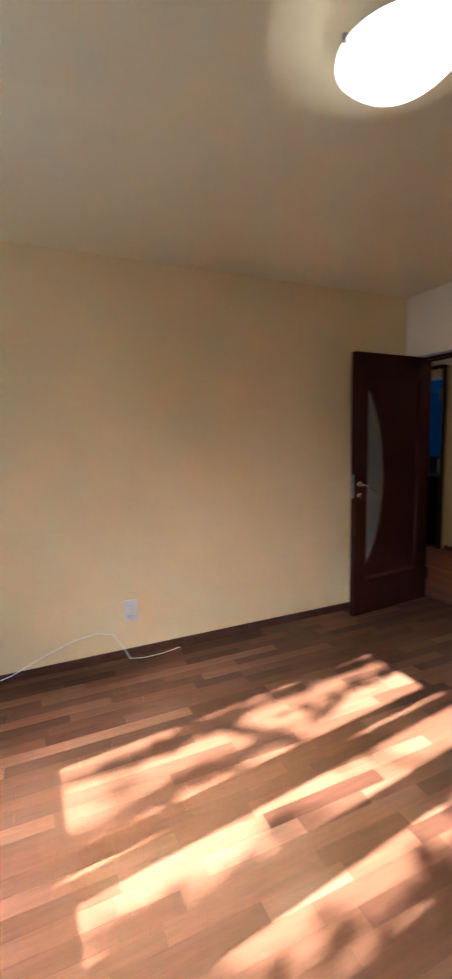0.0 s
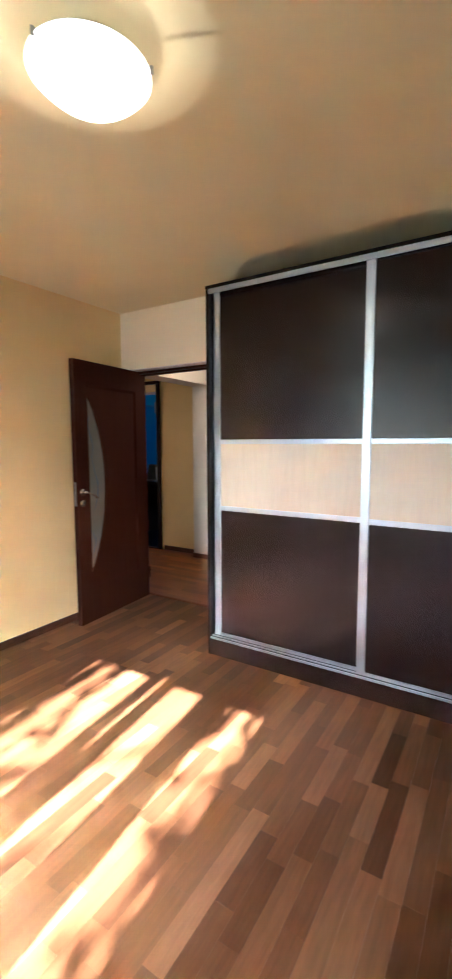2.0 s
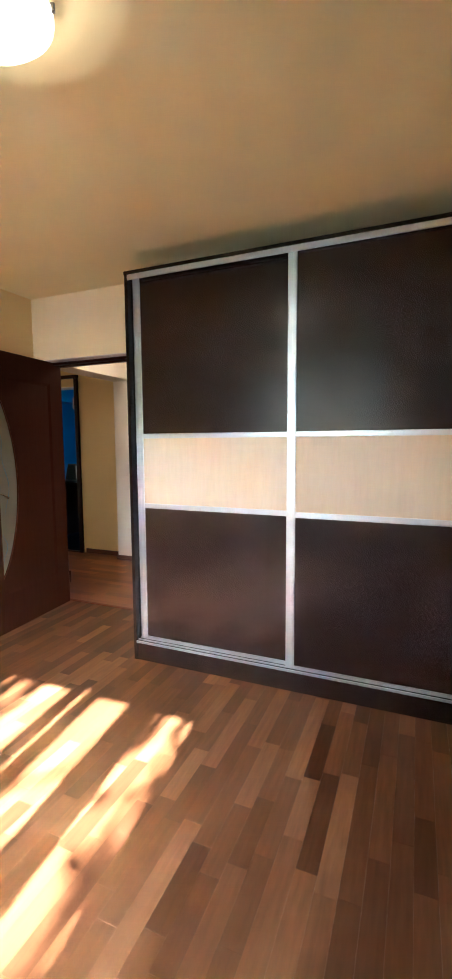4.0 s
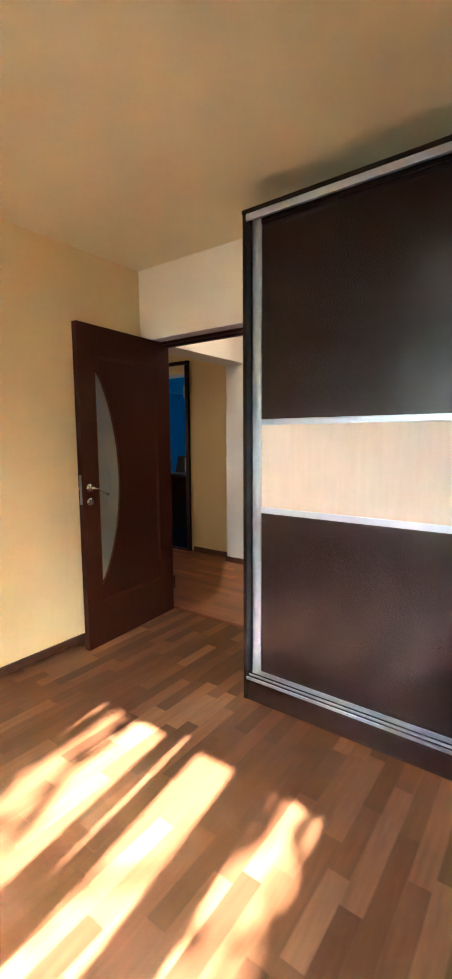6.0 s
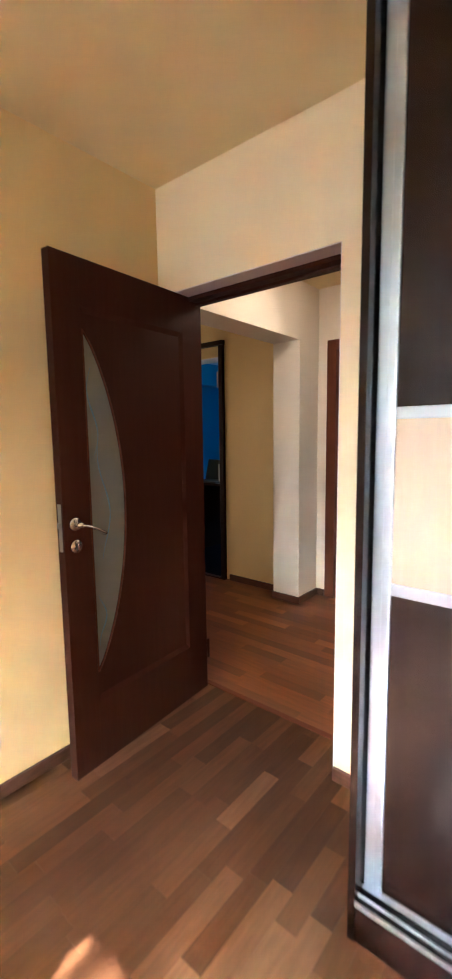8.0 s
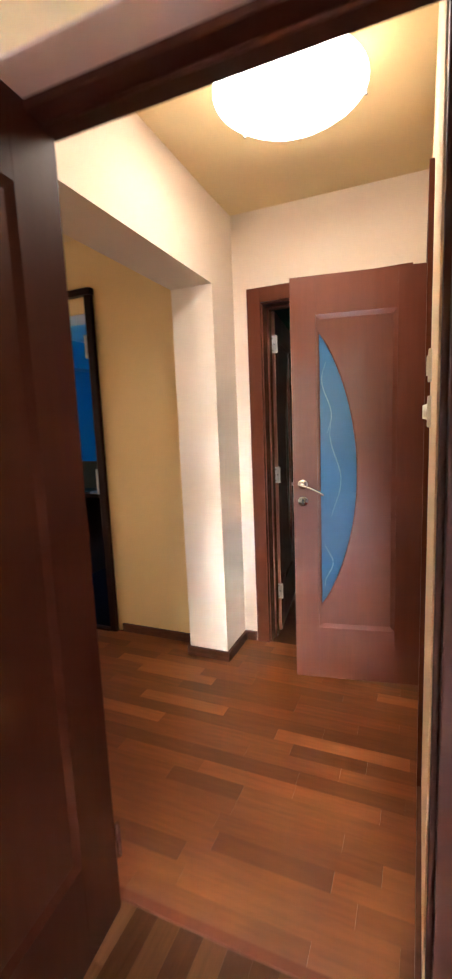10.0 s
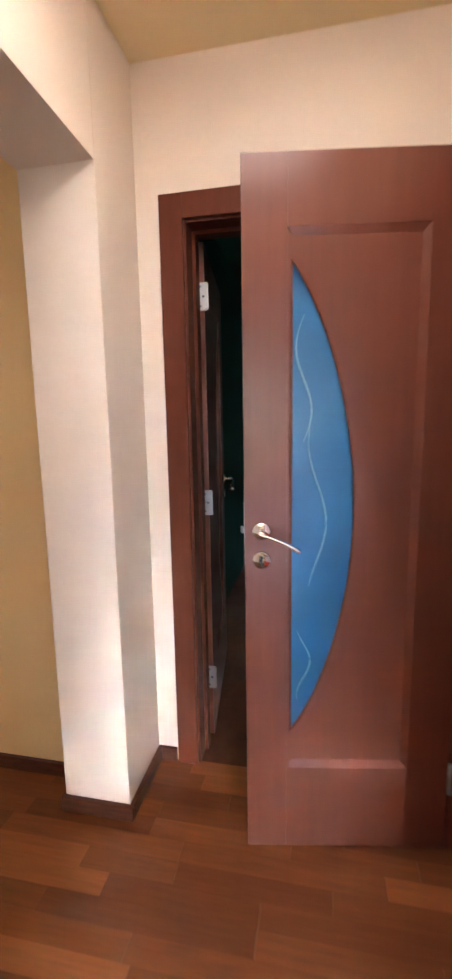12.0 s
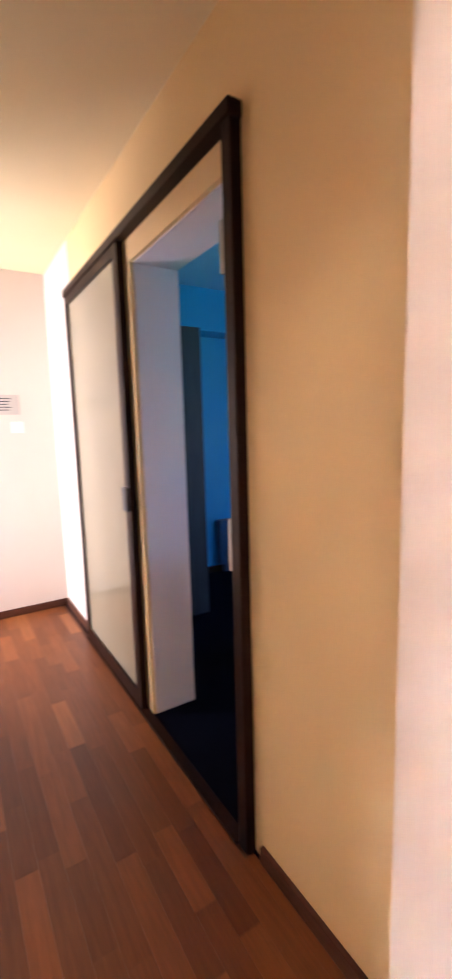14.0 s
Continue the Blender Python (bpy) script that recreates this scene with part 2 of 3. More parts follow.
# ---------- the large structure ----------
H = 2.485
# bedroom
structure("wall_west", boxes((-0.15, -4.35, 0, 0, 0, H)), M_WALL, "long cream painted bedroom wall", "wall")
# the opening at the far left is added for the passage fill light
structure("wall_north", boxes((-3.69, 0, 0, -3.45, 0.20, H), (-3.45, 0, 2.02, -2.65, 0.20, H), (-2.65, 0, 0, 0.03, 0.20, H), (0.935, 0, 0, 3.85, 0.20, H), (0.03, 0, 2.012, 0.935, 0.20, H)), M_WALL_LIT,
          "cream painted wall with the bedroom doorway", "wall")
structure("wall_south", boxes((-0.15, -4.35, 0, 0.95, -4.2, H), (2.36, -4.35, 0, 3.85, -4.2, H), (0.95, -4.35, 0, 2.36, -4.2, 0.84), (0.95, -4.35, 2.33, 2.36, -4.2, H)),
          M_WALL, "cream painted wall with the bedroom window", "wall")
structure("wall_east", boxes((3.7, -4.2, 0, 3.85, 0, H)), M_WALL, "cream painted bedroom side wall", "wall")
structure("ceiling", boxes((-0.15, -4.35, H, 3.85, 0.1, H + 0.12)), M_CEIL, "cream painted bedroom ceiling", "ceiling")
# hall and passage
structure("wall_hall_east", boxes((0.88, 0.20, 0, 1.0, 0.93, H), (0.88, 1.65, 0, 1.0, 1.99, H), (0.88, 0.93, 2.04, 1.0, 1.65, H)), M_WALL_LIT,
          "pale cream hall wall with the bathroom doorway", "wall")
structure("wall_hall_north", boxes((-0.14, 1.828, 0, -0.005, 1.99, H), (0.755, 1.828, 0, 0.88, 1.99, H), (-0.005, 1.828, 2.03, 0.755, 1.99, H)), M_WALL_HALL,
          "pale cream hall end wall with a doorway", "wall")
structure("pilaster", boxes((-0.380, 1.535, 0, -0.14, 1.99, H), bevel=0.006), M_WALL_HALL, "pale cream plastered pilaster in the hall", "pilaster")
beam_bm = boxes((-0.379, 0.20, 2.058, -0.1405, 1.535, H))
for v in beam_bm.verts:                                  # the beam runs slightly askew
    if v.co.y < 1:
        v.co.x += 0.03
structure("beam", beam_bm, M_WALL_HALL, "pale cream plastered ceiling beam across the hall", "beam")
structure("wall_passage", boxes((-1.050, 1.672, 0, -0.372, 1.894, H), (-2.84, 1.672, 0, -1.84, 1.894, H), (-1.84, 1.672, 2.058, -1.050, 1.894, H)), M_WALL,
          "yellow cream passage wall with a wide opening", "wall")
# end of the passage wall, paler paint standing in for strong light on it
structure("wall_passage_pier", boxes((-3.54, 1.672, 0, -2.84, 1.894, H)), M_WALL_HALL, "far end of the passage wall, strong light put into its paler paint", "wall")
structure("wall_passage_end", boxes((-3.69, 0.20, 0, -3.54, 1.894, H)), M_WALL_HALL, "pale cream wall closing the passage", "wall")
structure("wall_hall_lining", boxes((-3.54, 0.20, 0, -3.45, 0.212, H), (-3.45, 0.20, 2.02, -2.65, 0.212, H), (-2.65, 0.20, 0, -0.05, 0.212, H)), M_WALL_HALL, "pale cream passage side wall", "wall")
# unseen room, added to enclose the fill light of the passage end
structure("wall_side_room", boxes((-3.7, -1.1, 0, -2.3, -1.0, H), (-3.8, -1.1, 0, -3.7, 0.0, H), (-2.4, -1.0, 0, -2.3, 0.0, H), (-3.7, -1.0, -0.1, -2.4, 0.205, -0.004), (-3.7, -1.0, H, -2.4, 0.0, H + 0.1)), M_WALL_HALL, "added unseen room around the passage fill light", "wall")
structure("ceiling_hall", boxes((-3.69, 0.1, H, 1.0, 1.99, H + 0.12)), M_CEIL, "cream painted hall ceiling", "ceiling")
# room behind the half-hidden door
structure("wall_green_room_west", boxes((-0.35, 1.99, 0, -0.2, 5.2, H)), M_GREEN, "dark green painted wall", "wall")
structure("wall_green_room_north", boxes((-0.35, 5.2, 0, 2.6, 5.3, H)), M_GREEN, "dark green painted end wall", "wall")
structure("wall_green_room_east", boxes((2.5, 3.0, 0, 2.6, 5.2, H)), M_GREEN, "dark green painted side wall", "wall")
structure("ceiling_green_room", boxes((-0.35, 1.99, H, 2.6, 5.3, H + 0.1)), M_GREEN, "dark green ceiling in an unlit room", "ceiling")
structure("floor_green_room", boxes((-0.35, 1.835, -0.08, 2.6, 5.3, -0.004)), M_BASE, "dark wooden floor of an unlit room", "floor")
# bathroom
structure("wall_bathroom_east", boxes((2.3, 0.3, 0, 2.4, 3.0, H)), M_PINKTILE, "pale pink tiled bathroom wall", "wall")
structure("wall_bathroom_north", boxes((1.0, 2.9, 0, 2.3, 3.0, H)), M_PINKTILE, "pale pink tiled bathroom end wall", "wall")
structure("wall_bathroom_south", boxes((1.0, 0.3, 0, 2.3, 0.4, H)), M_PINKTILE, "pale pink tiled bathroom side wall", "wall")
structure("wall_bathroom_west", boxes((1.0, 1.72, 0, 1.01, 2.9, H)), M_PINKTILE, "pale pink tiled bathroom wall beside its door", "wall")
structure("ceiling_bathroom", boxes((1.0, 0.3, H, 2.4, 3.0, H + 0.1)), M_CEIL, "white bathroom ceiling", "ceiling")
# blue room
structure("wall_blue_room_west", boxes((-3.69, 1.894, 0, -3.54, 5.0, H)), M_BLUE, "bright blue painted wall", "wall")
# unseen wall; its window opening is added for the blue room's light
structure("wall_blue_room_north", boxes((-3.69, 4.9, 0, -1.5, 5.05, H), (-0.3, 4.9, 0, -0.2, 5.05, H), (-1.5, 4.9, 0, -0.3, 5.05, 0.9), (-1.5, 4.9, 2.1, -0.3, 5.05, H)), M_BLUE,
          "blue painted wall with an added, unseen window opening", "wall")
structure("wall_blue_room_east", boxes((-0.45, 1.894, 0, -0.355, 5.0, H)), M_BLUE, "blue painted side wall", "wall")
structure("wall_blue_room_beam", boxes((-3.538, 1.894, 2.15, -3.29, 4.9, H)), M_BLUE, "blue painted ceiling beam", "beam")
structure("ceiling_blue_room", boxes((-3.69, 1.99, H, -0.35, 5.05, H + 0.1)), M_BLUE_CEIL, "pale blue ceiling", "ceiling")
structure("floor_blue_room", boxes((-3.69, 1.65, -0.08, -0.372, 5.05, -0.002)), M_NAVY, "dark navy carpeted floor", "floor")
structure("opening_lining", boxes((-1.84, 1.69, 0, -1.836, 1.897, 2.054), (-1.054, 1.69, 0, -1.050, 1.897, 2.054), (-1.84, 1.69, 2.054, -1.050, 1.897, 2.058)), M_REVEAL,
          "white plastered reveal of the wide opening", "reveal")
structure("doorway_lining", boxes((0.931, 0.002, 0, 0.935, 0.092, 2.008), (0.03, 0.002, 2.008, 0.935, 0.092, 2.012), (0.03, 0.002, 0, 0.034, 0.092, 2.008)), M_REVEAL,
          "white plastered reveal of the bedroom doorway", "reveal")
structure("ground", boxes((-60, -120, -3.4, 60, 60, -3.2)), M_GREEN, "grassy ground outside, well below the window", "ground")

# baseboards
BB = 0.055


def baseboard(x0, y0, x1, y1):
    bm = boxes((x0, y0, 0, x1, y1, BB), bevel=0.004)
    structure("baseboard", bm, M_BASE, "dark brown wooden baseboard", "baseboard")


baseboard(0, -4.2, 0.014, -0.0)
baseboard(0.935, -0.014, 1.22, 0)
baseboard(-0.955, 1.656, -0.389, 1.672)
baseboard(-3.54, 1.656, -2.85, 1.672)
baseboard(-0.389, 1.518, -0.123, 1.535)
baseboard(-0.14, 1.535, -0.123, 1.828)
baseboard(-0.389, 1.535, -0.372, 1.672)
baseboard(-0.123, 1.812, -0.062, 1.828)
baseboard(0.865, 0.22, 0.88, 0.87)
baseboard(-3.54, 0.212, -3.525, 1.656)
bm = boxes((-3.54, 2.0, 0, -3.525, 4.9, 0.06), bevel=0.004)
structure("baseboard", bm, M_BLACKWOOD, "black baseboard along the blue wall", "baseboard")


# ---------- doors ----------
def lever_handle(parent, x, y, z, out, along):
    """Lever and key roses on a face whose outward normal is out (local y sign); the lever points along local x."""
    bm = bmesh.new()
    disc(bm, (x, y, z), (0, out, 0), 0.026, 0.024, 0.009)
    rose = part("rose", bm, M_CHROME, parent, "round chrome rose", True)
    bm = bmesh.new()
    disc(bm, (x, y + out * 0.009, z), (0, out, 0), 0.010, 0.009, 0.04, 16)
    pts = [(x + along * t * 0.100, y + out * (0.049 + 0.004 * math.sin(3 * t)), z - 0.024 * t - 0.022 * t * t) for t in [k / 8 for k in range(9)]]
    sweep(bm, pts, [0.0080 + 0.007 * (k / 8) ** 2 for k in range(9)], 10, 0.55)
    part("lever", bm, M_CHROME, parent, "satin chrome lever handle", True)
    bm = bmesh.new()
    disc(bm, (x, y, z - 0.085), (0, out, 0), 0.026, 0.024, 0.009)
    key = part("key_rose", bm, M_CHROME, parent, "round chrome key rose", True)
    # solid dark bar that stands in for the shade of a slot
    bm = boxes((x - 0.004, y + out * 0.0095 - 0.001, z - 0.100, x + 0.004, y + out * 0.0095 + 0.001, z - 0.072))
    part("keyhole_shade", bm, M_SHADOWGAP, key)


def door_leaf(m, width, height, hinge_stile, glass, label, etched=False, veneer=M_DOOR):
    """A leaf with a crescent pane. Local x runs from the hinges to the free edge, y through the 40 mm thickness."""
    d = thing("door", m, label, "door")
    t, fs = 0.04, 0.12
    z0, z1 = 0.28, 1.835
    bm = boxes((0, 0, 0.005, hinge_stile, t, height), bevel=0.0012)
    part("stile", bm, veneer, d)
    bm = boxes((width - fs, 0, 0.005, width, t, height), bevel=0.0012)
    part("stile", bm, veneer, d)
    bm = boxes((hinge_stile, 0.0002, 0.005, width - fs, t - 0.0002, z0))
    part("rail", bm, veneer, d)
    bm = boxes((hinge_stile, 0.0002, z1, width - fs, t - 0.0002, height))
    part("rail", bm, veneer, d)
    # crescent pane: straight towards the free edge, bowed towards the hinges
    xc, zb, zt, bow = width - fs - 0.012, 0.40, 1.755, 0.178
    arc = [(xc - bow * (1 - (2 * k / 32 - 1) ** 2) ** 0.85, zb + (zt - zb) * k / 32) for k in range(33)]

    def crescent(bm_, grow, y):
        cx, cz = xc - bow * 0.4, (zb + zt) / 2
        return [bm_.verts.new((cx + (px - cx) * (1 + grow * 1.6), y, cz + (pz - cz) * (1 + grow * 0.25))) for px, pz in arc]

    # recessed panel with the pane cut out
    bm = bmesh.new()
    inner = crescent(bm, 0.0, 0.009)
    outer = [bm.verts.new((x, 0.009, z)) for x, z in ((hinge_stile, z0), (width - fs, z0), (width - fs, z1), (hinge_stile, z1))]
    edges = [bm.edges.new((a, b)) for ring in (inner, outer) for a, b in zip(ring, ring[1:] + ring[:1])]
    bmesh.ops.triangle_fill(bm, use_beauty=True, edges=edges)
    front = bm.faces[:]
    ext = bmesh.ops.extrude_face_region(bm, geom=front)
    bmesh.ops.translate(bm, vec=(0, t - 0.018, 0), verts=[v for v in ext["geom"] if isinstance(v, bmesh.types.BMVert)])
    panel = part("panel", bm, veneer, d, "recessed veneered panel with a crescent cut-out")
    # sloped moulding at the panel's head and foot and along the stiles, both faces
    for face, deep in ((0.0002, 0.009), (t - 0.0002, t - 0.009)):
        for kind, quad in (("top", ((hinge_stile, z1), (width - fs, z1), (width - fs - 0.02, z1 - 0.022), (hinge_stile + 0.02, z1 - 0.022))),
                           ("foot", ((hinge_stile, z0), (width - fs, z0), (width - fs - 0.02, z0 + 0.022), (hinge_stile + 0.02, z0 + 0.022))),
                           ("side", ((hinge_stile, z0), (hinge_stile, z1), (hinge_stile + 0.02, z1 - 0.022), (hinge_stile + 0.02, z0 + 0.022)))):
            bm = bmesh.new()
            mid = 0.02
            a = [bm.verts.new((quad[0][0], face, quad[0][1])), bm.verts.new((quad[1][0], face, quad[1][1])),
                 bm.verts.new((quad[2][0], deep, quad[2][1])), bm.verts.new((quad[3][0], deep, quad[3][1]))]
            b = [bm.verts.new((v.co.x, mid, v.co.z)) for v in a]
            bm.faces.new(a), bm.faces.new(b)
            for k in range(4):
                bm.faces.new((a[k], a[(k + 1) % 4], b[(k + 1) % 4], b[k]))
            part("moulding", bm, veneer, panel)
    bm = bmesh.new()
    ring = crescent(bm, 0.03, 0.017)
    f = bm.faces.new(ring)
    ext = bmesh.ops.extrude_face_region(bm, geom=[f])
    bmesh.ops.translate(bm, vec=(0, 0.006, 0), verts=[v for v in ext["geom"] if isinstance(v, bmesh.types.BMVert)])
    pane = part("pane", bm, glass, d, "crescent frosted glass pane")
    # dark bead round the pane
    for y, out in ((0.009, -1), (t - 0.009, 1)):
        bm = bmesh.new()
        pts = [(px, y + out * 0.001, pz) for px, pz in arc] + [(xc, y + out * 0.001, zt - (zt - zb) * k / 12) for k in range(1, 13)]
        sweep(bm, pts, 0.0035, 6)
        part("bead", bm, M_FRAME, pane)
    if etched:
        for k, (za, zb2, amp, x0) in enumerate(((1.62, 1.28, 0.022, 0.035), (1.32, 0.86, 0.026, 0.075), (0.72, 0.50, 0.02, 0.04))):
            bm = bmesh.new()
            pts = []
            for i in range(17):
                s = i / 16
                pts.append((xc - x0 + amp * math.sin(s * math.pi * 2 + k), 0.0236, za + (zb2 - za) * s))
            sweep(bm, pts, [0.0006 + 0.0022 * math.sin(math.pi * i / 16) for i in range(17)], 6)
            part("etched_line", bm, M_ETCH, pane, "white etched wavy line")
    lever_handle(d, width - 0.048, 0.0, 1.03, -1, -1)
    lever_handle(d, width - 0.048, t, 1.03, 1, -1)
    bm = boxes((width - 0.001, 0.010, 0.93, width + 0.0015, 0.030, 1.11), bevel=0.0006)
    lock = part("lock_plate", bm, M_STEEL, d, "steel lock plate in the edge")
    bm = boxes((width + 0.0015, 0.013, 1.02, width + 0.010, 0.027, 1.04), bevel=0.002)
    part("latch", bm, M_STEEL, lock)
    return d


def facing(m_from, m_to):
    a, b = Vector(m_from), Vector(m_to)
    return math.degrees(math.atan2(b.y - a.y, b.x - a.x))


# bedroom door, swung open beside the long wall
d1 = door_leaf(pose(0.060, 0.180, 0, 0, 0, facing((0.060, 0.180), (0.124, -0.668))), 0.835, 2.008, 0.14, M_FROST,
               "open brown veneered door with a crescent frosted pane, shade in its colour", True, M_DOOR_SHADED)
# bathroom door, standing open across the hall's end
d2 = door_leaf(pose(0.868, 1.651, 0, 0, 0, facing((0.872, 1.61), (0.268, 1.507))), 0.612, 2.01, 0.125, M_FROST_BLUE,
               "open reddish brown door with a blue crescent pane", True)
# dark room's door, opened inwards
d3 = door_leaf(pose(0.050, 1.995, 0, 0, 0, facing((0.05, 1.995), (-0.050, 2.77))), 0.72, 1.99, 0.2, M_FROST,
               "brown door standing open into an unlit room")


def door_frame(name, m, width, top, depth, casing, label, front=True, back=True, jamb=0.037, veneer=M_FRAME):
    """Lining and casings. Local x across the opening from 0 to width, y through the wall from 0 to depth."""
    f = thing(name, m, label, "door frame", kind="structure")
    part("jamb", boxes((0, 0, 0, jamb, depth, top), bevel=0.003), veneer, f)
    part("jamb", boxes((width - jamb, 0, 0, width, depth, top), bevel=0.003), veneer, f)
    part("header", boxes((jamb, 0.001, top - jamb, width - jamb, depth - 0.001, top), bevel=0.003), veneer, f)
    part("stop", boxes((jamb, depth * 0.45, 0, jamb + 0.012, depth * 0.75, top - jamb), bevel=0.002), veneer, f)
    part("stop", boxes((width - jamb - 0.012, depth * 0.45, 0, width - jamb, depth * 0.75, top - jamb), bevel=0.002), veneer, f)
    part("stop", boxes((jamb + 0.012, depth * 0.45, top - jamb - 0.012, width - jamb - 0.012, depth * 0.75, top - jamb), bevel=0.002), veneer, f)
    for on, y0, y1 in ((front, -0.016, -0.0005), (back, depth + 0.0005, depth + 0.016)):
        if on:
            o = jamb - 0.008
            part("casing", boxes((o - casing, y0, 0, o, y1, top + casing - o), bevel=0.004), veneer, f)
            part("casing", boxes((width - o, y0, 0, width - o + casing, y1, top + casing - o), bevel=0.004), veneer, f)
            part("casing", boxes((o, y0, top - o, width - o, y1, top + casing - o), bevel=0.004), veneer, f)
    return f


door_frame("door_frame_1", pose(0.03, 0.092, 0), 0.905, 2.03, 0.108, 0.07, "brown wooden frame of the bedroom doorway, shade in its colour", front=False, jamb=0.04, veneer=M_FRAME_SHADED)
door_frame("door_frame_2", pose(-0.005, 1.828, 0), 0.76, 2.03, 0.16, 0.08, "reddish brown frame of the half-hidden doorway", back=False)
door_frame("door_frame_3", pose(0.88, 1.65, 0, 0, 0, -90), 0.72, 2.04, 0.12, 0.075, "dark brown frame of the bathroom doorway", back=False)


def hinge(d, dims, knuckle, z, normal, mat=M_STEEL, cut=False):
    """A butt hinge: a plate, cut out to a bracket where cut is set, with screws and a round knuckle."""
    x0, y0, x1, y1 = dims
    if cut:
        bm = boxes((x0, y0, z - 0.05, x0 + 0.012, y1, z + 0.05), (x0 + 0.012, y0, z + 0.032, x1, y1, z + 0.05), (x0 + 0.012, y0, z - 0.05, x1, y1, z - 0.032))
    else:
        bm = boxes((x0, y0, z - 0.05, x1, y1, z + 0.05), bevel=0.0005)
    plate = part("hinge", bm, mat, d, "butt hinge")
    bm = bmesh.new()
    disc(bm, (*knuckle, z - 0.05), (0, 0, 1), 0.007, 0.007, 0.10, 14)
    part("knuckle", bm, mat, plate, "", True)
    c = Vector(((x0 + x1) / 2, (y0 + y1) / 2, z))
    side = Vector((abs(normal[1]), abs(normal[0]), 0))
    for k, off in (((-0.041, 0.008), (-0.018, -0.010), (0.018, -0.010), (0.041, 0.008)) if cut else ((-0.035, 0.006), (0.0, -0.006), (0.035, 0.006))):
        bm = bmesh.new()
        disc(bm, c + Vector((normal[0] * 0.002, normal[1] * 0.002, k)) + side * off, (*normal, 0), 0.0045, 0.004, 0.0012, 12)
        part("screw", bm, M_SHADOWGAP, plate)


for z in (1.79, 1.04, 0.25):
    hinge(d2, (-0.040, 0.040, -0.008, 0.043), (-0.004, 0.046), z, (0, 1), M_STEEL, True)
for z in (1.80, 1.02, 0.27):
    hinge(d3, (-0.003, -0.014, -0.0005, 0.036), (-0.006, 0.042), z, (-1, 0))
for z in (0.22,):
    hinge(d1, (-0.003, 0.004, -0.0005, 0.036), (-0.004, 0.046), z, (-1, 0), M_FRAME_SHADED)

# ---------- bedroom: wardrobe ----------
wx0, wx1, wy = 1.225, 3.20, -0.50
w = thing("wardrobe", pose(wx0, wy, 0), "tall dark wenge sliding wardrobe with beech bands and aluminium frames", "wardrobe")
L = wx1 - wx0
part("side_panel", boxes((0, 0, 0, 0.02, 0.487, 2.335), bevel=0.001), M_WENGE, w)
part("side_panel", boxes((L - 0.02, 0, 0, L, 0.487, 2.335), bevel=0.001), M_WENGE, w)
part("top_panel", boxes((-0.002, -0.004, 2.335, L + 0.002, 0.487, 2.353), bevel=0.001), M_WENGE, w)
part("plinth", boxes((0.02, 0.004, 0, L - 0.02, 0.022, 0.105)), M_WENGE, w)
part("base_panel", boxes((0.02, 0.0, 0.105, L - 0.02, 0.487, 0.121)), M_WENGE, w)
part("back_panel", boxes((0.02, 0.477, 0.121, L - 0.02, 0.487, 2.335)), M_WENGE, w)
part("top_track", boxes((0.02, -0.002, 2.304, L - 0.02, 0.006, 2.333), (0.02, 0.006, 2.325, L - 0.02, 0.09, 2.333), bevel=0.001), M_ALU, w, "aluminium top track")
part("bottom_track", boxes((0.02, -0.003, 0.111, L - 0.02, 0.003, 0.124), (0.02, 0.02, 0.121, L - 0.02, 0.024, 0.130), (0.02, 0.05, 0.121, L - 0.02, 0.054, 0.130)), M_ALU, w, "aluminium bottom track")
DW = 0.99
for k, (x, y) in enumerate(((0.026, 0.050), (0.980, 0.016))):
    z0, z1 = 0.131, 2.322
    door = part("sliding_door", boxes((x + 0.01, y + 0.012, z0 + 0.01, x + DW - 0.01, y + 0.018, z1 - 0.01)), M_WENGE, w, "sliding door with two dark panels and a beech band")
    for sx in (x, x + DW - 0.046):
        bm = boxes((sx, y - 0.006, z0, sx + 0.046, y + 0.024, z1), bevel=0.004)
        box(bm, sx + 0.020, y - 0.0075, z0, sx + 0.026, y - 0.005, z1)
        part("stile", bm, M_ALU, door, "aluminium stile")
    for zb, zt in ((0.962, 0.992), (1.388, 1.416)):
        part("crossbar", boxes((x + 0.046, y - 0.002, zb, x + DW - 0.046, y + 0.012, zt), bevel=0.003), M_ALU, door, "aluminium crossbar")
    part("bottom_bar", boxes((x + 0.046, y - 0.002, z0, x + DW - 0.046, y + 0.012, z0 + 0.012), bevel=0.002), M_ALU, door, "aluminium bar")
    part("top_bar", boxes((x + 0.046, y - 0.002, z1 - 0.025, x + DW - 0.046, y + 0.012, z1), bevel=0.002), M_WENGE, door)
    part("panel", boxes((x + 0.046, y + 0.003, z0 + 0.012, x + DW - 0.046, y + 0.0119, 0.962)), M_WENGE, door, "dark wenge panel")
    part("panel", boxes((x + 0.046, y + 0.003, 0.992, x + DW - 0.046, y + 0.0119, 1.388)), M_BEECH, door, "pale beech panel")
    part("panel", boxes((x + 0.046, y + 0.003, 1.416, x + DW - 0.046, y + 0.0119, z1 - 0.025)), M_WENGE, door, "dark wenge panel")


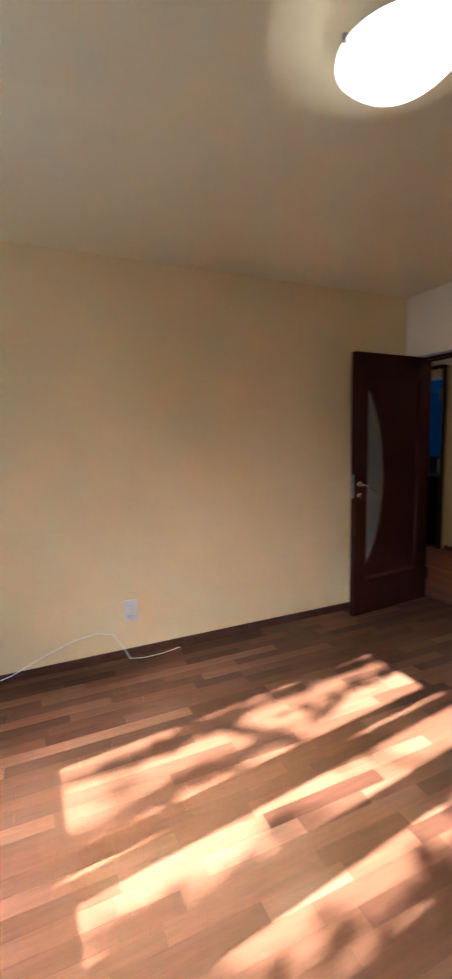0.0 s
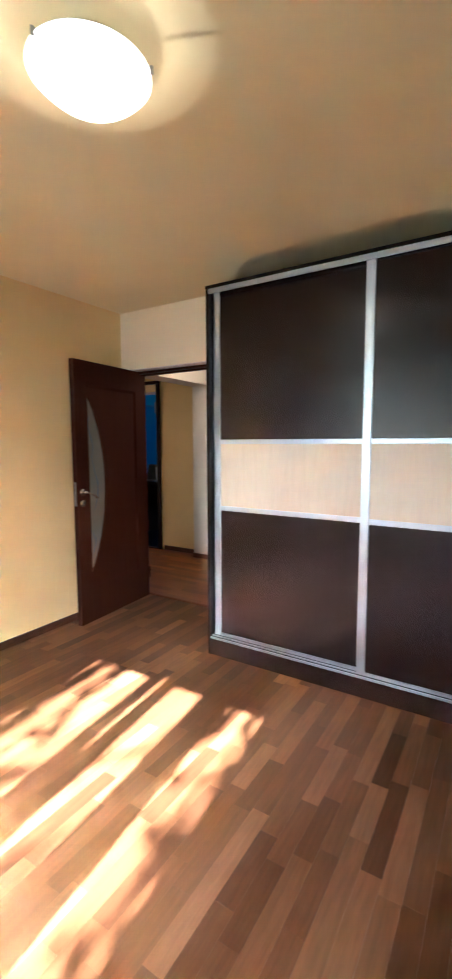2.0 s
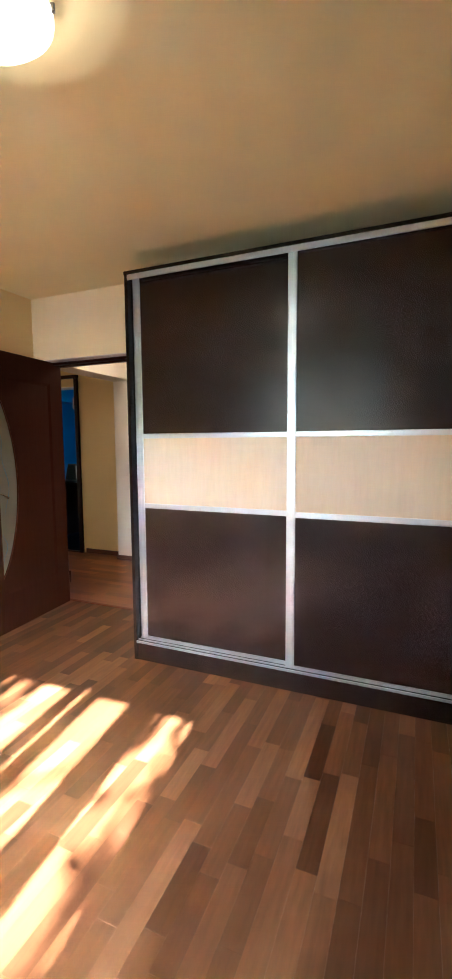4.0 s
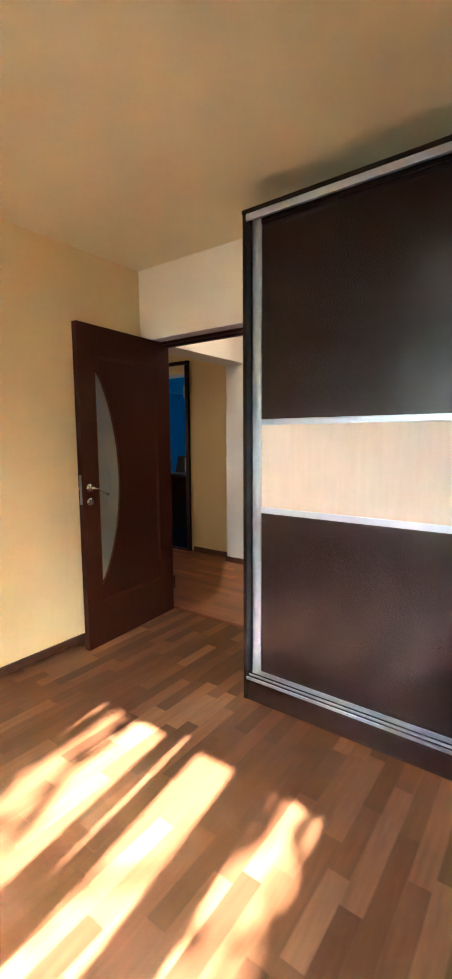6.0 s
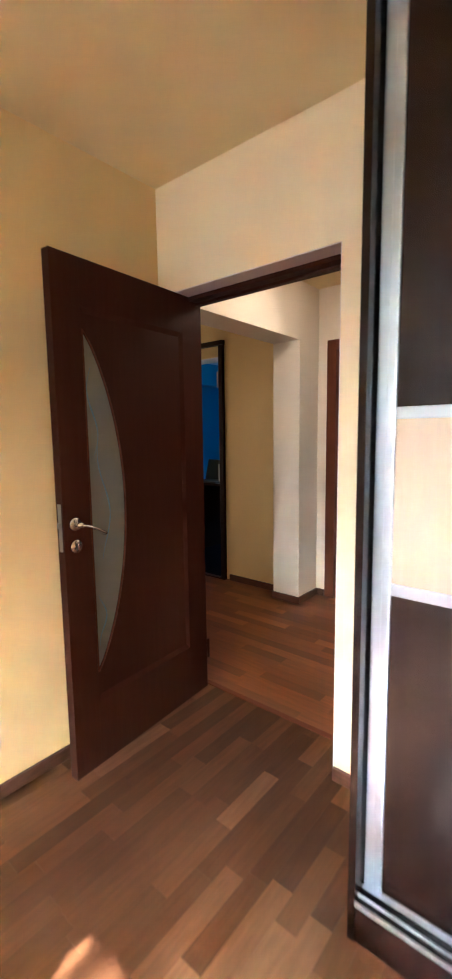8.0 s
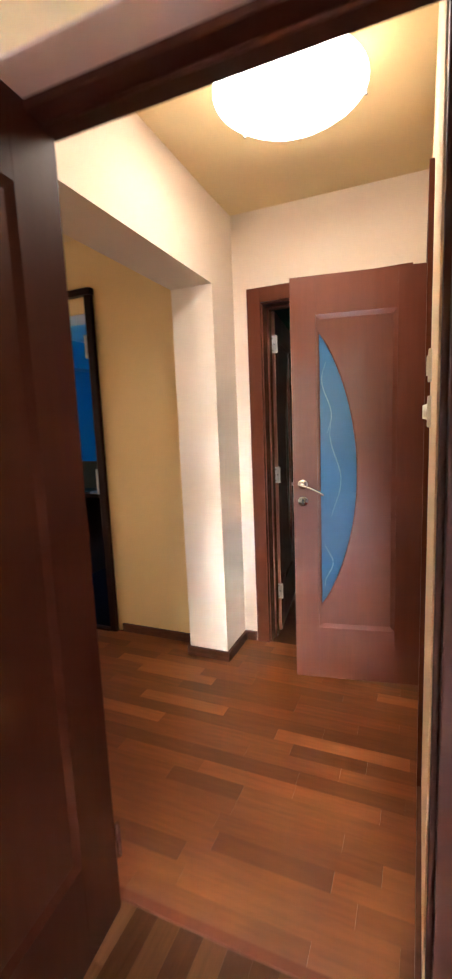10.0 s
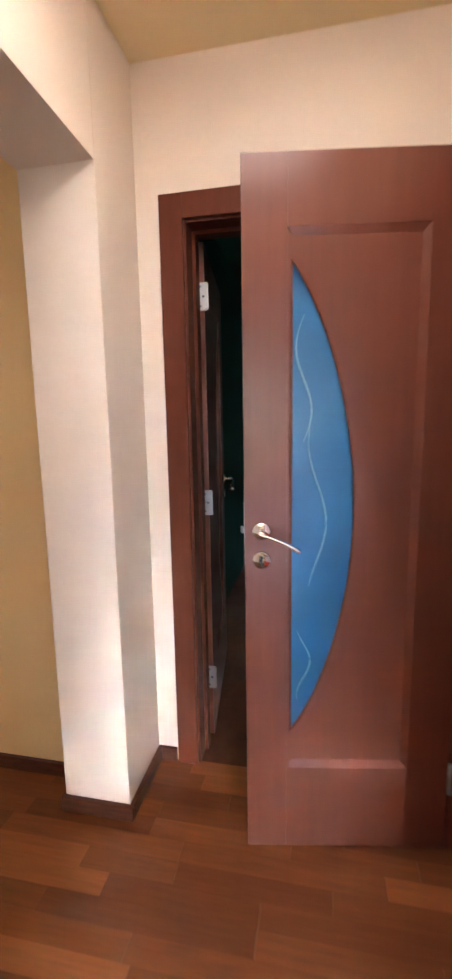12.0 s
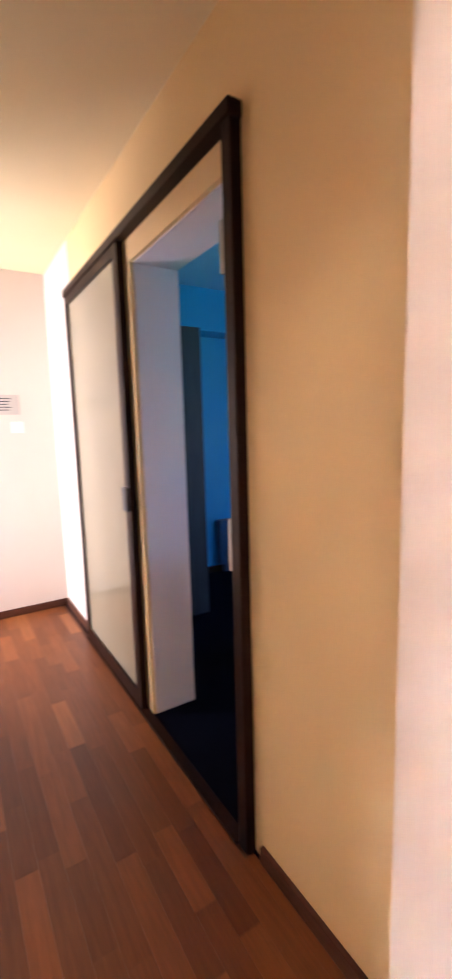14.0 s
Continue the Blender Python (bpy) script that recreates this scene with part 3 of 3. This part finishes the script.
# ---------- ceiling lamps ----------
def dish_lamp(name, x, y, radius, watts, label, opal, colour=(1.0, 0.76, 0.52)):
    """A shallow opal dish on three arms under a round plate; the bulb lights the ceiling through the gap."""
    d = thing(name, pose(x, y, H), label, "ceiling lamp", "dish ceiling lamps")
    bm = bmesh.new()
    disc(bm, (0, 0, -0.070), (0, 0, 1), 0.045, 0.05, 0.070, 32)
    disc(bm, (0, 0, -0.074), (0, 0, 1), 0.095, 0.098, 0.005, 40)
    part("base_plate", bm, M_PLASTIC, d, "white metal base plate", True)
    rim_z, sag, seg = -0.078, 0.082, 56
    # the second, dull shell is added to keep the dish's glow off the ceiling
    for nm, mat, lift in (("shade", OPAL[opal], 0.0), ("glow_blocker", M_GLOW_BLOCK, 0.004)):
        bm = bmesh.new()
        rings = []
        for thick in (0.0, 0.003):
            for i in (range(0, 11) if thick == 0.0 else range(10, -1, -1)):
                r = max(radius * i / 10, 0.002) - lift * 0.2
                z = rim_z - sag * (1 - (r / radius) ** 2.2) + thick + lift
                rings.append([bm.verts.new((r * math.cos(2 * math.pi * k / seg), r * math.sin(2 * math.pi * k / seg), z)) for k in range(seg)])
        for a, b in zip(rings, rings[1:]):
            for k in range(seg):
                bm.faces.new((a[k], a[(k + 1) % seg], b[(k + 1) % seg], b[k]))
        part(nm, bm, mat, d, "glowing opal glass dish" if lift == 0.0 else "", True)
    for k in range(3):
        a = radians(26 + 120 * k)
        px, py = math.cos(a), math.sin(a)
        bm = bmesh.new()
        sweep(bm, [(px * 0.09, py * 0.09, -0.070), (px * radius * 0.8, py * radius * 0.8, -0.070), (px * (radius + 0.004), py * (radius + 0.004), -0.070)], 0.004, 8)
        disc(bm, (px * (radius + 0.005), py * (radius + 0.005), -0.086), (0, 0, 1), 0.005, 0.005, 0.018, 14)
        part("clip", bm, M_STEEL, d, "small metal clip")
    bulb_light("lamp_bulb", (x, y, H - 0.136), watts, 0.010, colour)
    return d


dish_lamp("ceiling_lamp", 1.83, -1.93, 0.168, 0.075, "lit round opal glass ceiling lamp in the bedroom", 0.10, (1.0, 0.87, 0.72))
dish_lamp("ceiling_lamp", 0.44, 0.925, 0.25, 0.080, "lit round opal glass ceiling lamp in the hall", 0.28)
# out of view: a third lamp, added to brighten the bathroom
dish_lamp("ceiling_lamp", 1.45, 1.70, 0.15, 0.30, "added unseen ceiling lamp that brightens the bathroom", 0.10, (1.0, 0.85, 0.7))

# ---------- bedroom: window ----------
win = thing("window_1", pose(0.95, -4.275, 0.84), "white framed three-sash window", "window", kind="structure")
W, HT = 1.41, 1.49
part("window_frame", boxes((0, -0.03, 0, W, 0.03, 0.05), (0, -0.03, HT - 0.05, W, 0.03, HT), (0, -0.03, 0.05, 0.05, 0.03, HT - 0.05), (W - 0.05, -0.03, 0.05, W, 0.03, HT - 0.05)), M_PVC, win)
for a, b in ((0.10, 0.54), (0.73, 0.92), (1.09, 1.31)):
    s = part("sash", boxes((a - 0.09, -0.025, 0.05, a, 0.035, HT - 0.05), (b, -0.025, 0.05, b + 0.085, 0.035, HT - 0.05), (a, -0.025, 0.05, b, 0.035, 0.09), (a, -0.025, HT - 0.09, b, 0.035, HT - 0.05)), M_PVC, win)
    p = part("pane", boxes((a, 0.0, 0.09, b, 0.006, HT - 0.09)), M_PANE, s)
    p.visible_shadow = False
part("window_sill", boxes((-0.05, 0.075, -0.03, W + 0.05, 0.10, -0.001), bevel=0.005), M_PVC, win)

# ---------- bedroom: socket and cable ----------
sk = thing("wall_socket", pose(0, -2.332, 0.31), "white double wall socket above the baseboard", "socket")
part("plate", boxes((0, -0.042, -0.07, 0.011, 0.042, 0.07), bevel=0.004), M_PLASTIC, sk)
for zc in (-0.034, 0.034):
    bm = bmesh.new()
    disc(bm, (0.0105, 0, zc), (1, 0, 0), 0.022, 0.020, 0.002)
    well = part("insert", bm, M_PLASTIC, sk, "", True)
    # dark discs painted in for the shade inside the pin openings
    for yy in (-0.0095, 0.0095):
        bm = bmesh.new()
        disc(bm, (0.0120, yy, zc), (1, 0, 0), 0.0028, 0.0028, 0.001, 10)
        part("hole_shade", bm, M_SHADOWGAP, well)
bm = bmesh.new()
cab = [(0.06, -3.5, 0.006), (0.045, -3.25, 0.012), (0.03, -3.05, 0.05), (0.02, -2.88, 0.12), (0.012, -2.70, 0.18), (0.01, -2.55, 0.20), (0.012, -2.45, 0.17),
       (0.03, -2.40, 0.09), (0.06, -2.36, 0.015), (0.075, -2.28, 0.006), (0.07, -2.15, 0.006), (0.055, -2.06, 0.010), (0.04, -2.02, 0.008)]
sweep(bm, cab, 0.0026, 8)
tagged(new("cable", mesh_of("cable", bm, M_PLASTIC, True)), "loose thin white cable lying along the baseboard", "cable")


# ---------- hall: switches, notice ----------
def switch(y, z, w2, h2, label, knob):
    s = thing("light_switch", pose(0.88, y, z), label, "switch")
    part("plate", boxes((-0.010, -w2, -h2, 0, w2, h2), bevel=0.003), M_PLASTIC, s)
    if knob:
        bm = bmesh.new()
        disc(bm, (-0.010, 0, 0), (-1, 0, 0), 0.022, 0.018, 0.012)
        part("knob", bm, M_PLASTIC, s, "", True)
    else:
        part("rocker", boxes((-0.014, -w2 * 0.6, -h2 * 0.6, -0.0095, w2 * 0.6, h2 * 0.6), bevel=0.002), M_PLASTIC, s)


switch(0.715, 1.48, 0.042, 0.042, "white square rocker switch beside the door frame", False)
switch(0.70, 1.355, 0.042, 0.042, "white square socket plate below the switch", True)

# ---------- passage: sliding glass door ----------
g = thing("sliding_glass_door", pose(0, 1.672, 0), "dark framed sliding door with cream glass, slid open", "sliding door", kind="structure")
part("top_rail", boxes((-2.84, -0.045, 2.150, -0.988, -0.001, 2.19), bevel=0.003), M_BLACKWOOD, g)
part("post", boxes((-1.040, -0.036, 0, -0.995, -0.001, 2.150), bevel=0.003), M_BLACKWOOD, g)
part("floor_track", boxes((-2.84, -0.045, 0.0, -1.045, -0.001, 0.012), bevel=0.003), M_BLACKWOOD, g)
gl = part("panel_frame", boxes((-2.84, -0.038, 0.014, -2.78, -0.006, 2.148), (-1.945, -0.038, 0.014, -1.885, -0.006, 2.148), (-2.78, -0.038, 2.10, -1.945, -0.006, 2.148), (-2.78, -0.038, 0.014, -1.945, -0.006, 0.09)),
          M_BLACKWOOD, g)
part("pane", boxes((-2.785, -0.026, 0.085, -1.940, -0.018, 2.105)), M_CREAM_GLASS, gl, "glossy cream glass pane")
part("handle", boxes((-1.940, -0.056, 0.99, -1.888, -0.037, 1.10), bevel=0.004), M_SHADOWGAP, gl, "black recessed pull")
part("guide_bracket", boxes((-1.060, -0.036, 1.78, -1.040, -0.006, 1.92), bevel=0.002), M_STEEL, g, "steel bracket")
part("guide_bracket", boxes((-1.056, -0.036, 0.93, -1.040, -0.006, 1.09), bevel=0.002), M_STEEL, g, "steel strike")

M_PAPER = paint("aged_paper", (0.46, 0.43, 0.36), (0.52, 0.49, 0.42), 0.8)
nb = thing("wall_notice", pose(-3.54, 1.35, 1.56), "yellowed paper notice pinned to the passage end wall", "notice")
sheet = part("sheet", boxes((0.0005, -0.09, -0.07, 0.003, 0.085, 0.07)), M_PAPER, nb)
for k in range(5):
    part("line", boxes((0.003, -0.075, 0.04 - 0.02 * k, 0.0035, 0.03 - 0.01 * (k % 3), 0.046 - 0.02 * k)), M_GREYWOOD, sheet)
part("slip", boxes((0.0005, 0.02, -0.20, 0.003, 0.10, -0.12)), M_PLASTIC, nb, "small white slip")

# ---------- bathroom: shower curtain ----------
cu = thing("shower_curtain", pose(1.01, 1.80, 0), "pale pink shower curtain hanging in folds from a rod", "curtain")
bm = bmesh.new()
cols = []
for k in range(121):
    u = k / 120
    x = 0.02 + 1.05 * u
    y = 0.028 * math.sin(u * 70) + 0.012 * math.sin(u * 29 + 1)
    cols.append([bm.verts.new((x, y * (1.0 if z > 0.3 else 1.25) + dy, z + 0.012 * math.sin(u * 40))) for dy in (0.0, 0.002) for z in (0.09, 0.6, 1.3, 2.06)])
for a, b in zip(cols, cols[1:]):
    for q in (0, 1, 2, 4, 5, 6):
        bm.faces.new((a[q], b[q], b[q + 1], a[q + 1]))
part("cloth", bm, M_PINKTILE, cu, "", True)
bm = bmesh.new()
disc(bm, (-0.01, 0, 2.08), (1, 0, 0), 0.012, 0.012, 1.30, 16)
part("rod", bm, M_CHROME, cu, "chrome curtain rod", True)

# ---------- blue room ----------
c = thing("tall_cabinet", pose(-3.4, 1.90, 0), "tall dark cabinet beside the opening in the blue room", "cabinet")
part("body", boxes((0, 0, 0, 0.65, 0.61, 2.04), bevel=0.004), M_GREYWOOD, c)
part("door", boxes((0.05, 0.61, 0.05, 0.60, 0.628, 2.0), bevel=0.003), M_GREYWOOD, c)
r = thing("radiator", pose(-3.54, 3.30, 0.0), "dark blue panel radiator under the blue wall", "radiator")
part("panel", boxes((0, -0.25, 0.08, 0.08, 0.45, 0.50), (0.01, -0.2, 0, 0.06, -0.16, 0.08), (0.01, 0.36, 0, 0.06, 0.40, 0.08), bevel=0.006), M_RADIATOR, r)

# desk with an open laptop
dk = thing("desk", pose(-2.02, 2.28, 0), "plain black wooden desk in the blue room", "desk")
part("desktop", boxes((0, 0, 0.785, 1.20, 0.55, 0.815), bevel=0.003), M_BLACKWOOD, dk)
part("side_panel", boxes((0.03, 0.03, 0, 0.055, 0.52, 0.785)), M_BLACKWOOD, dk)
part("side_panel", boxes((1.145, 0.03, 0, 1.17, 0.52, 0.785)), M_BLACKWOOD, dk)
part("back_panel", boxes((0.055, 0.49, 0.35, 1.145, 0.51, 0.785)), M_BLACKWOOD, dk)
lt = thing("laptop", pose(-1.84, 2.50, 0.815), "open black laptop standing on the desk", "laptop")
part("keyboard_base", boxes((-0.18, -0.22, 0, 0.18, 0.02, 0.018), bevel=0.004), M_SHADOWGAP, lt)
lid = part("screen", boxes((-0.18, -0.006, 0, 0.18, 0.006, 0.24), bevel=0.004), M_SHADOWGAP, lt)
lid.matrix_basis = pose(0, 0.015, 0.016, -16)

# ---------- outside: unseen tree, added to dapple the sun ---
tree = thing("tree", pose(0.9, -9.5, -3.2), "unseen leafy tree added to dapple the sunlight in the bedroom", "tree")
M_BARK, _n, _l, _b = material("bark", 0.9, 0.0, (0.10, 0.07, 0.05))
M_LEAF, _n, _l, _b = material("green_leaf", 0.6, 0.0, (0.05, 0.10, 0.03))
rng = random.Random(5)
bm = bmesh.new()
sweep(bm, [(0, 0, 0), (0.05, 0, 2), (-0.05, 0.05, 4), (0.05, 0, 6.5), (0, 0, 10)], [0.20, 0.16, 0.13, 0.09, 0.03], 10)
for k in range(14):
    z = 4.5 + k * 0.36
    a = k * 2.4
    e = Vector((math.cos(a) * 1.7, math.sin(a) * 1.7, z + 0.9))
    sweep(bm, [(0, 0, z), (e.x * 0.5, e.y * 0.5, z + 0.55), tuple(e)], [0.06, 0.04, 0.012], 6)
part("trunk", bm, M_BARK, tree)
verts, faces = [], []
for k in range(24000):
    a, rr, z = rng.random() * 6.283, 2.8 * rng.random() ** 0.6, 5.0 + 5.5 * rng.random()
    c0 = Vector((math.cos(a) * rr, math.sin(a) * rr, z))
    # leaf gaps slant along the sunlight, so they fall as streaks indoors
    u, w2 = c0.x + 0.115 * c0.y, c0.z + 0.67 * c0.y
    if noise.noise(Vector((u * 8.0 + 3.1, w2 * 1.1 + 7.7, 0.15 * c0.y))) < 0.14:
        continue
    u = Vector((rng.uniform(-1, 1), rng.uniform(-1, 1), rng.uniform(-1, 1))).normalized()
    v2 = u.orthogonal().normalized()
    s = rng.uniform(0.04, 0.08)
    i = len(verts)
    verts += [tuple(c0 - u * s), tuple(c0 + v2 * s * 0.5), tuple(c0 + u * s), tuple(c0 - v2 * s * 0.5)]
    faces.append((i, i + 1, i + 2, i + 3))
me = bpy.data.meshes.new("crown")
me.from_pydata(verts, [], faces)
me.materials.append(M_LEAF)
cr = tagged(new("crown", me), kind="stuff")
cr.parent = tree


# ---------- floors, strip by strip ----------
def strip_mesh(length, width, mat, name, seam=0.00012):
    bm = bmesh.new()
    box(bm, 0, seam, -0.008, length, width - seam, 0)
    return mesh_of(name, bm, mat)


def strip_floor(owner, x0, y0, x1, y1, along, mat, rest_mat, near, seed):
    """Staggered strips, 70 mm wide. Those inside the stretch near are pieces of their own, the others one joined part."""
    rng = random.Random(seed)
    lengths = [0.30, 0.38, 0.46, 0.54, 0.62]
    width = 0.07
    meshes = {}
    verts, faces = [], []
    a0, a1, b0, b1 = (y0, y1, x0, x1) if along == "y" else (x0, x1, y0, y1)
    count = 0
    row = 0
    while b0 + row * width < b1 - 1e-4:
        b = b0 + row * width
        bw = min(width, b1 - b)
        a = a0 - rng.random() * 0.3
        while a < a1:
            q = rng.choice(lengths)
            s, e = max(a, a0), min(a + q, a1)
            mid_a, mid_b = (s + e) / 2, b + width / 2
            mx, my = (mid_b, mid_a) if along == "y" else (mid_a, mid_b)
            if e - s > 0.01 and bw > 0.01 and count < 300 and near[0] < mx < near[2] and near[1] < my < near[3]:
                key = (round(e - s, 3), round(bw, 3))
                if key not in meshes:
                    meshes[key] = strip_mesh(key[0] - 0.0005, key[1], mat, "strip")
                o = new("strip", meshes[key])
                o.parent = owner
                o.matrix_basis = pose(b + bw, s, 0, 0, 0, 90) if along == "y" else pose(s, b, 0)
                count += 1
            elif e - s > 0.01:
                i = len(verts)
                p0, p1, q0, q1 = s + 0.0003, e - 0.0003, b + 0.0003, b + bw - 0.0003
                for z in (-0.008, 0.0):
                    for pa, pb in ((p0, q0), (p1, q0), (p1, q1), (p0, q1)):
                        verts.append((pb, pa, z) if along == "y" else (pa, pb, z))
                quads = ((4, 5, 6, 7), (0, 1, 5, 4), (1, 2, 6, 5), (2, 3, 7, 6), (3, 0, 4, 7))
                faces += [tuple(i + k for k in (f[::-1] if along == "y" else f)) for f in quads]
            a += q
        row += 1
    if verts:
        me = bpy.data.meshes.new("strips")
        me.from_pydata(verts, [], faces)
        me.materials.append(rest_mat)
        o = tagged(new("strips", me), kind="stuff")
        o.parent = owner


fl = structure("floor", boxes((-0.15, -4.35, -0.10, 3.85, 0.205, -0.0075)), M_JOINT, "brown walnut strip floor of the bedroom", "floor")
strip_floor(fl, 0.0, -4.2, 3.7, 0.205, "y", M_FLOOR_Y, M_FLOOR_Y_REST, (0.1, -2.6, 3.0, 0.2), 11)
fh = structure("floor_hall", boxes((-3.69, 0.205, -0.10, 0.90, 1.65, -0.0075), (-0.372, 1.65, -0.10, 0.90, 1.835, -0.0075), (-0.99, 1.65, -0.10, -0.372, 1.672, -0.0075)), M_JOINT, "reddish brown strip floor of the hall", "floor")
M_FLOOR_X_REST = floor_wood("walnut_strips_hall_rest", "x", True, HALL_TINT, 1.1, 0.3)
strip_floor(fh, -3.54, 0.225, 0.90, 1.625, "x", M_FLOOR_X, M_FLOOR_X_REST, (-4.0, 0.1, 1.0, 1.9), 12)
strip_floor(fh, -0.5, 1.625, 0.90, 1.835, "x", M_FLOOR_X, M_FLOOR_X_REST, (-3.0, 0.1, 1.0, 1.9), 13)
strip_floor(fh, -0.99, 1.625, -0.5, 1.66, "x", M_FLOOR_X, M_FLOOR_X_REST, (-2.0, 1.0, 1.0, 2.0), 14)
structure("threshold", boxes((0.03, 0.203, -0.006, 0.88, 0.232, 0.004), bevel=0.002), M_FRAME, "brown threshold strip in the bedroom doorway", "threshold")
structure("threshold_bathroom", boxes((0.895, 0.93, -0.05, 0.915, 1.65, 0.003)), M_BASE, "dark threshold strip of the bathroom", "threshold")
fb = structure("floor_bathroom", boxes((0.915, 0.3, -0.10, 2.4, 3.0, -0.005)), M_GROUT, "red tiled bathroom floor", "floor")
tile = mesh_of("tile", boxes((0, 0, -0.006, 0.297, 0.297, 0.0)), M_REDTILE)
for i in range(5):
    for j in range(9):
        o = new("tile", tile)
        o.parent = fb
        o.matrix_basis = pose(0.917 + 0.30 * i, 0.30 + 0.30 * j, 0)
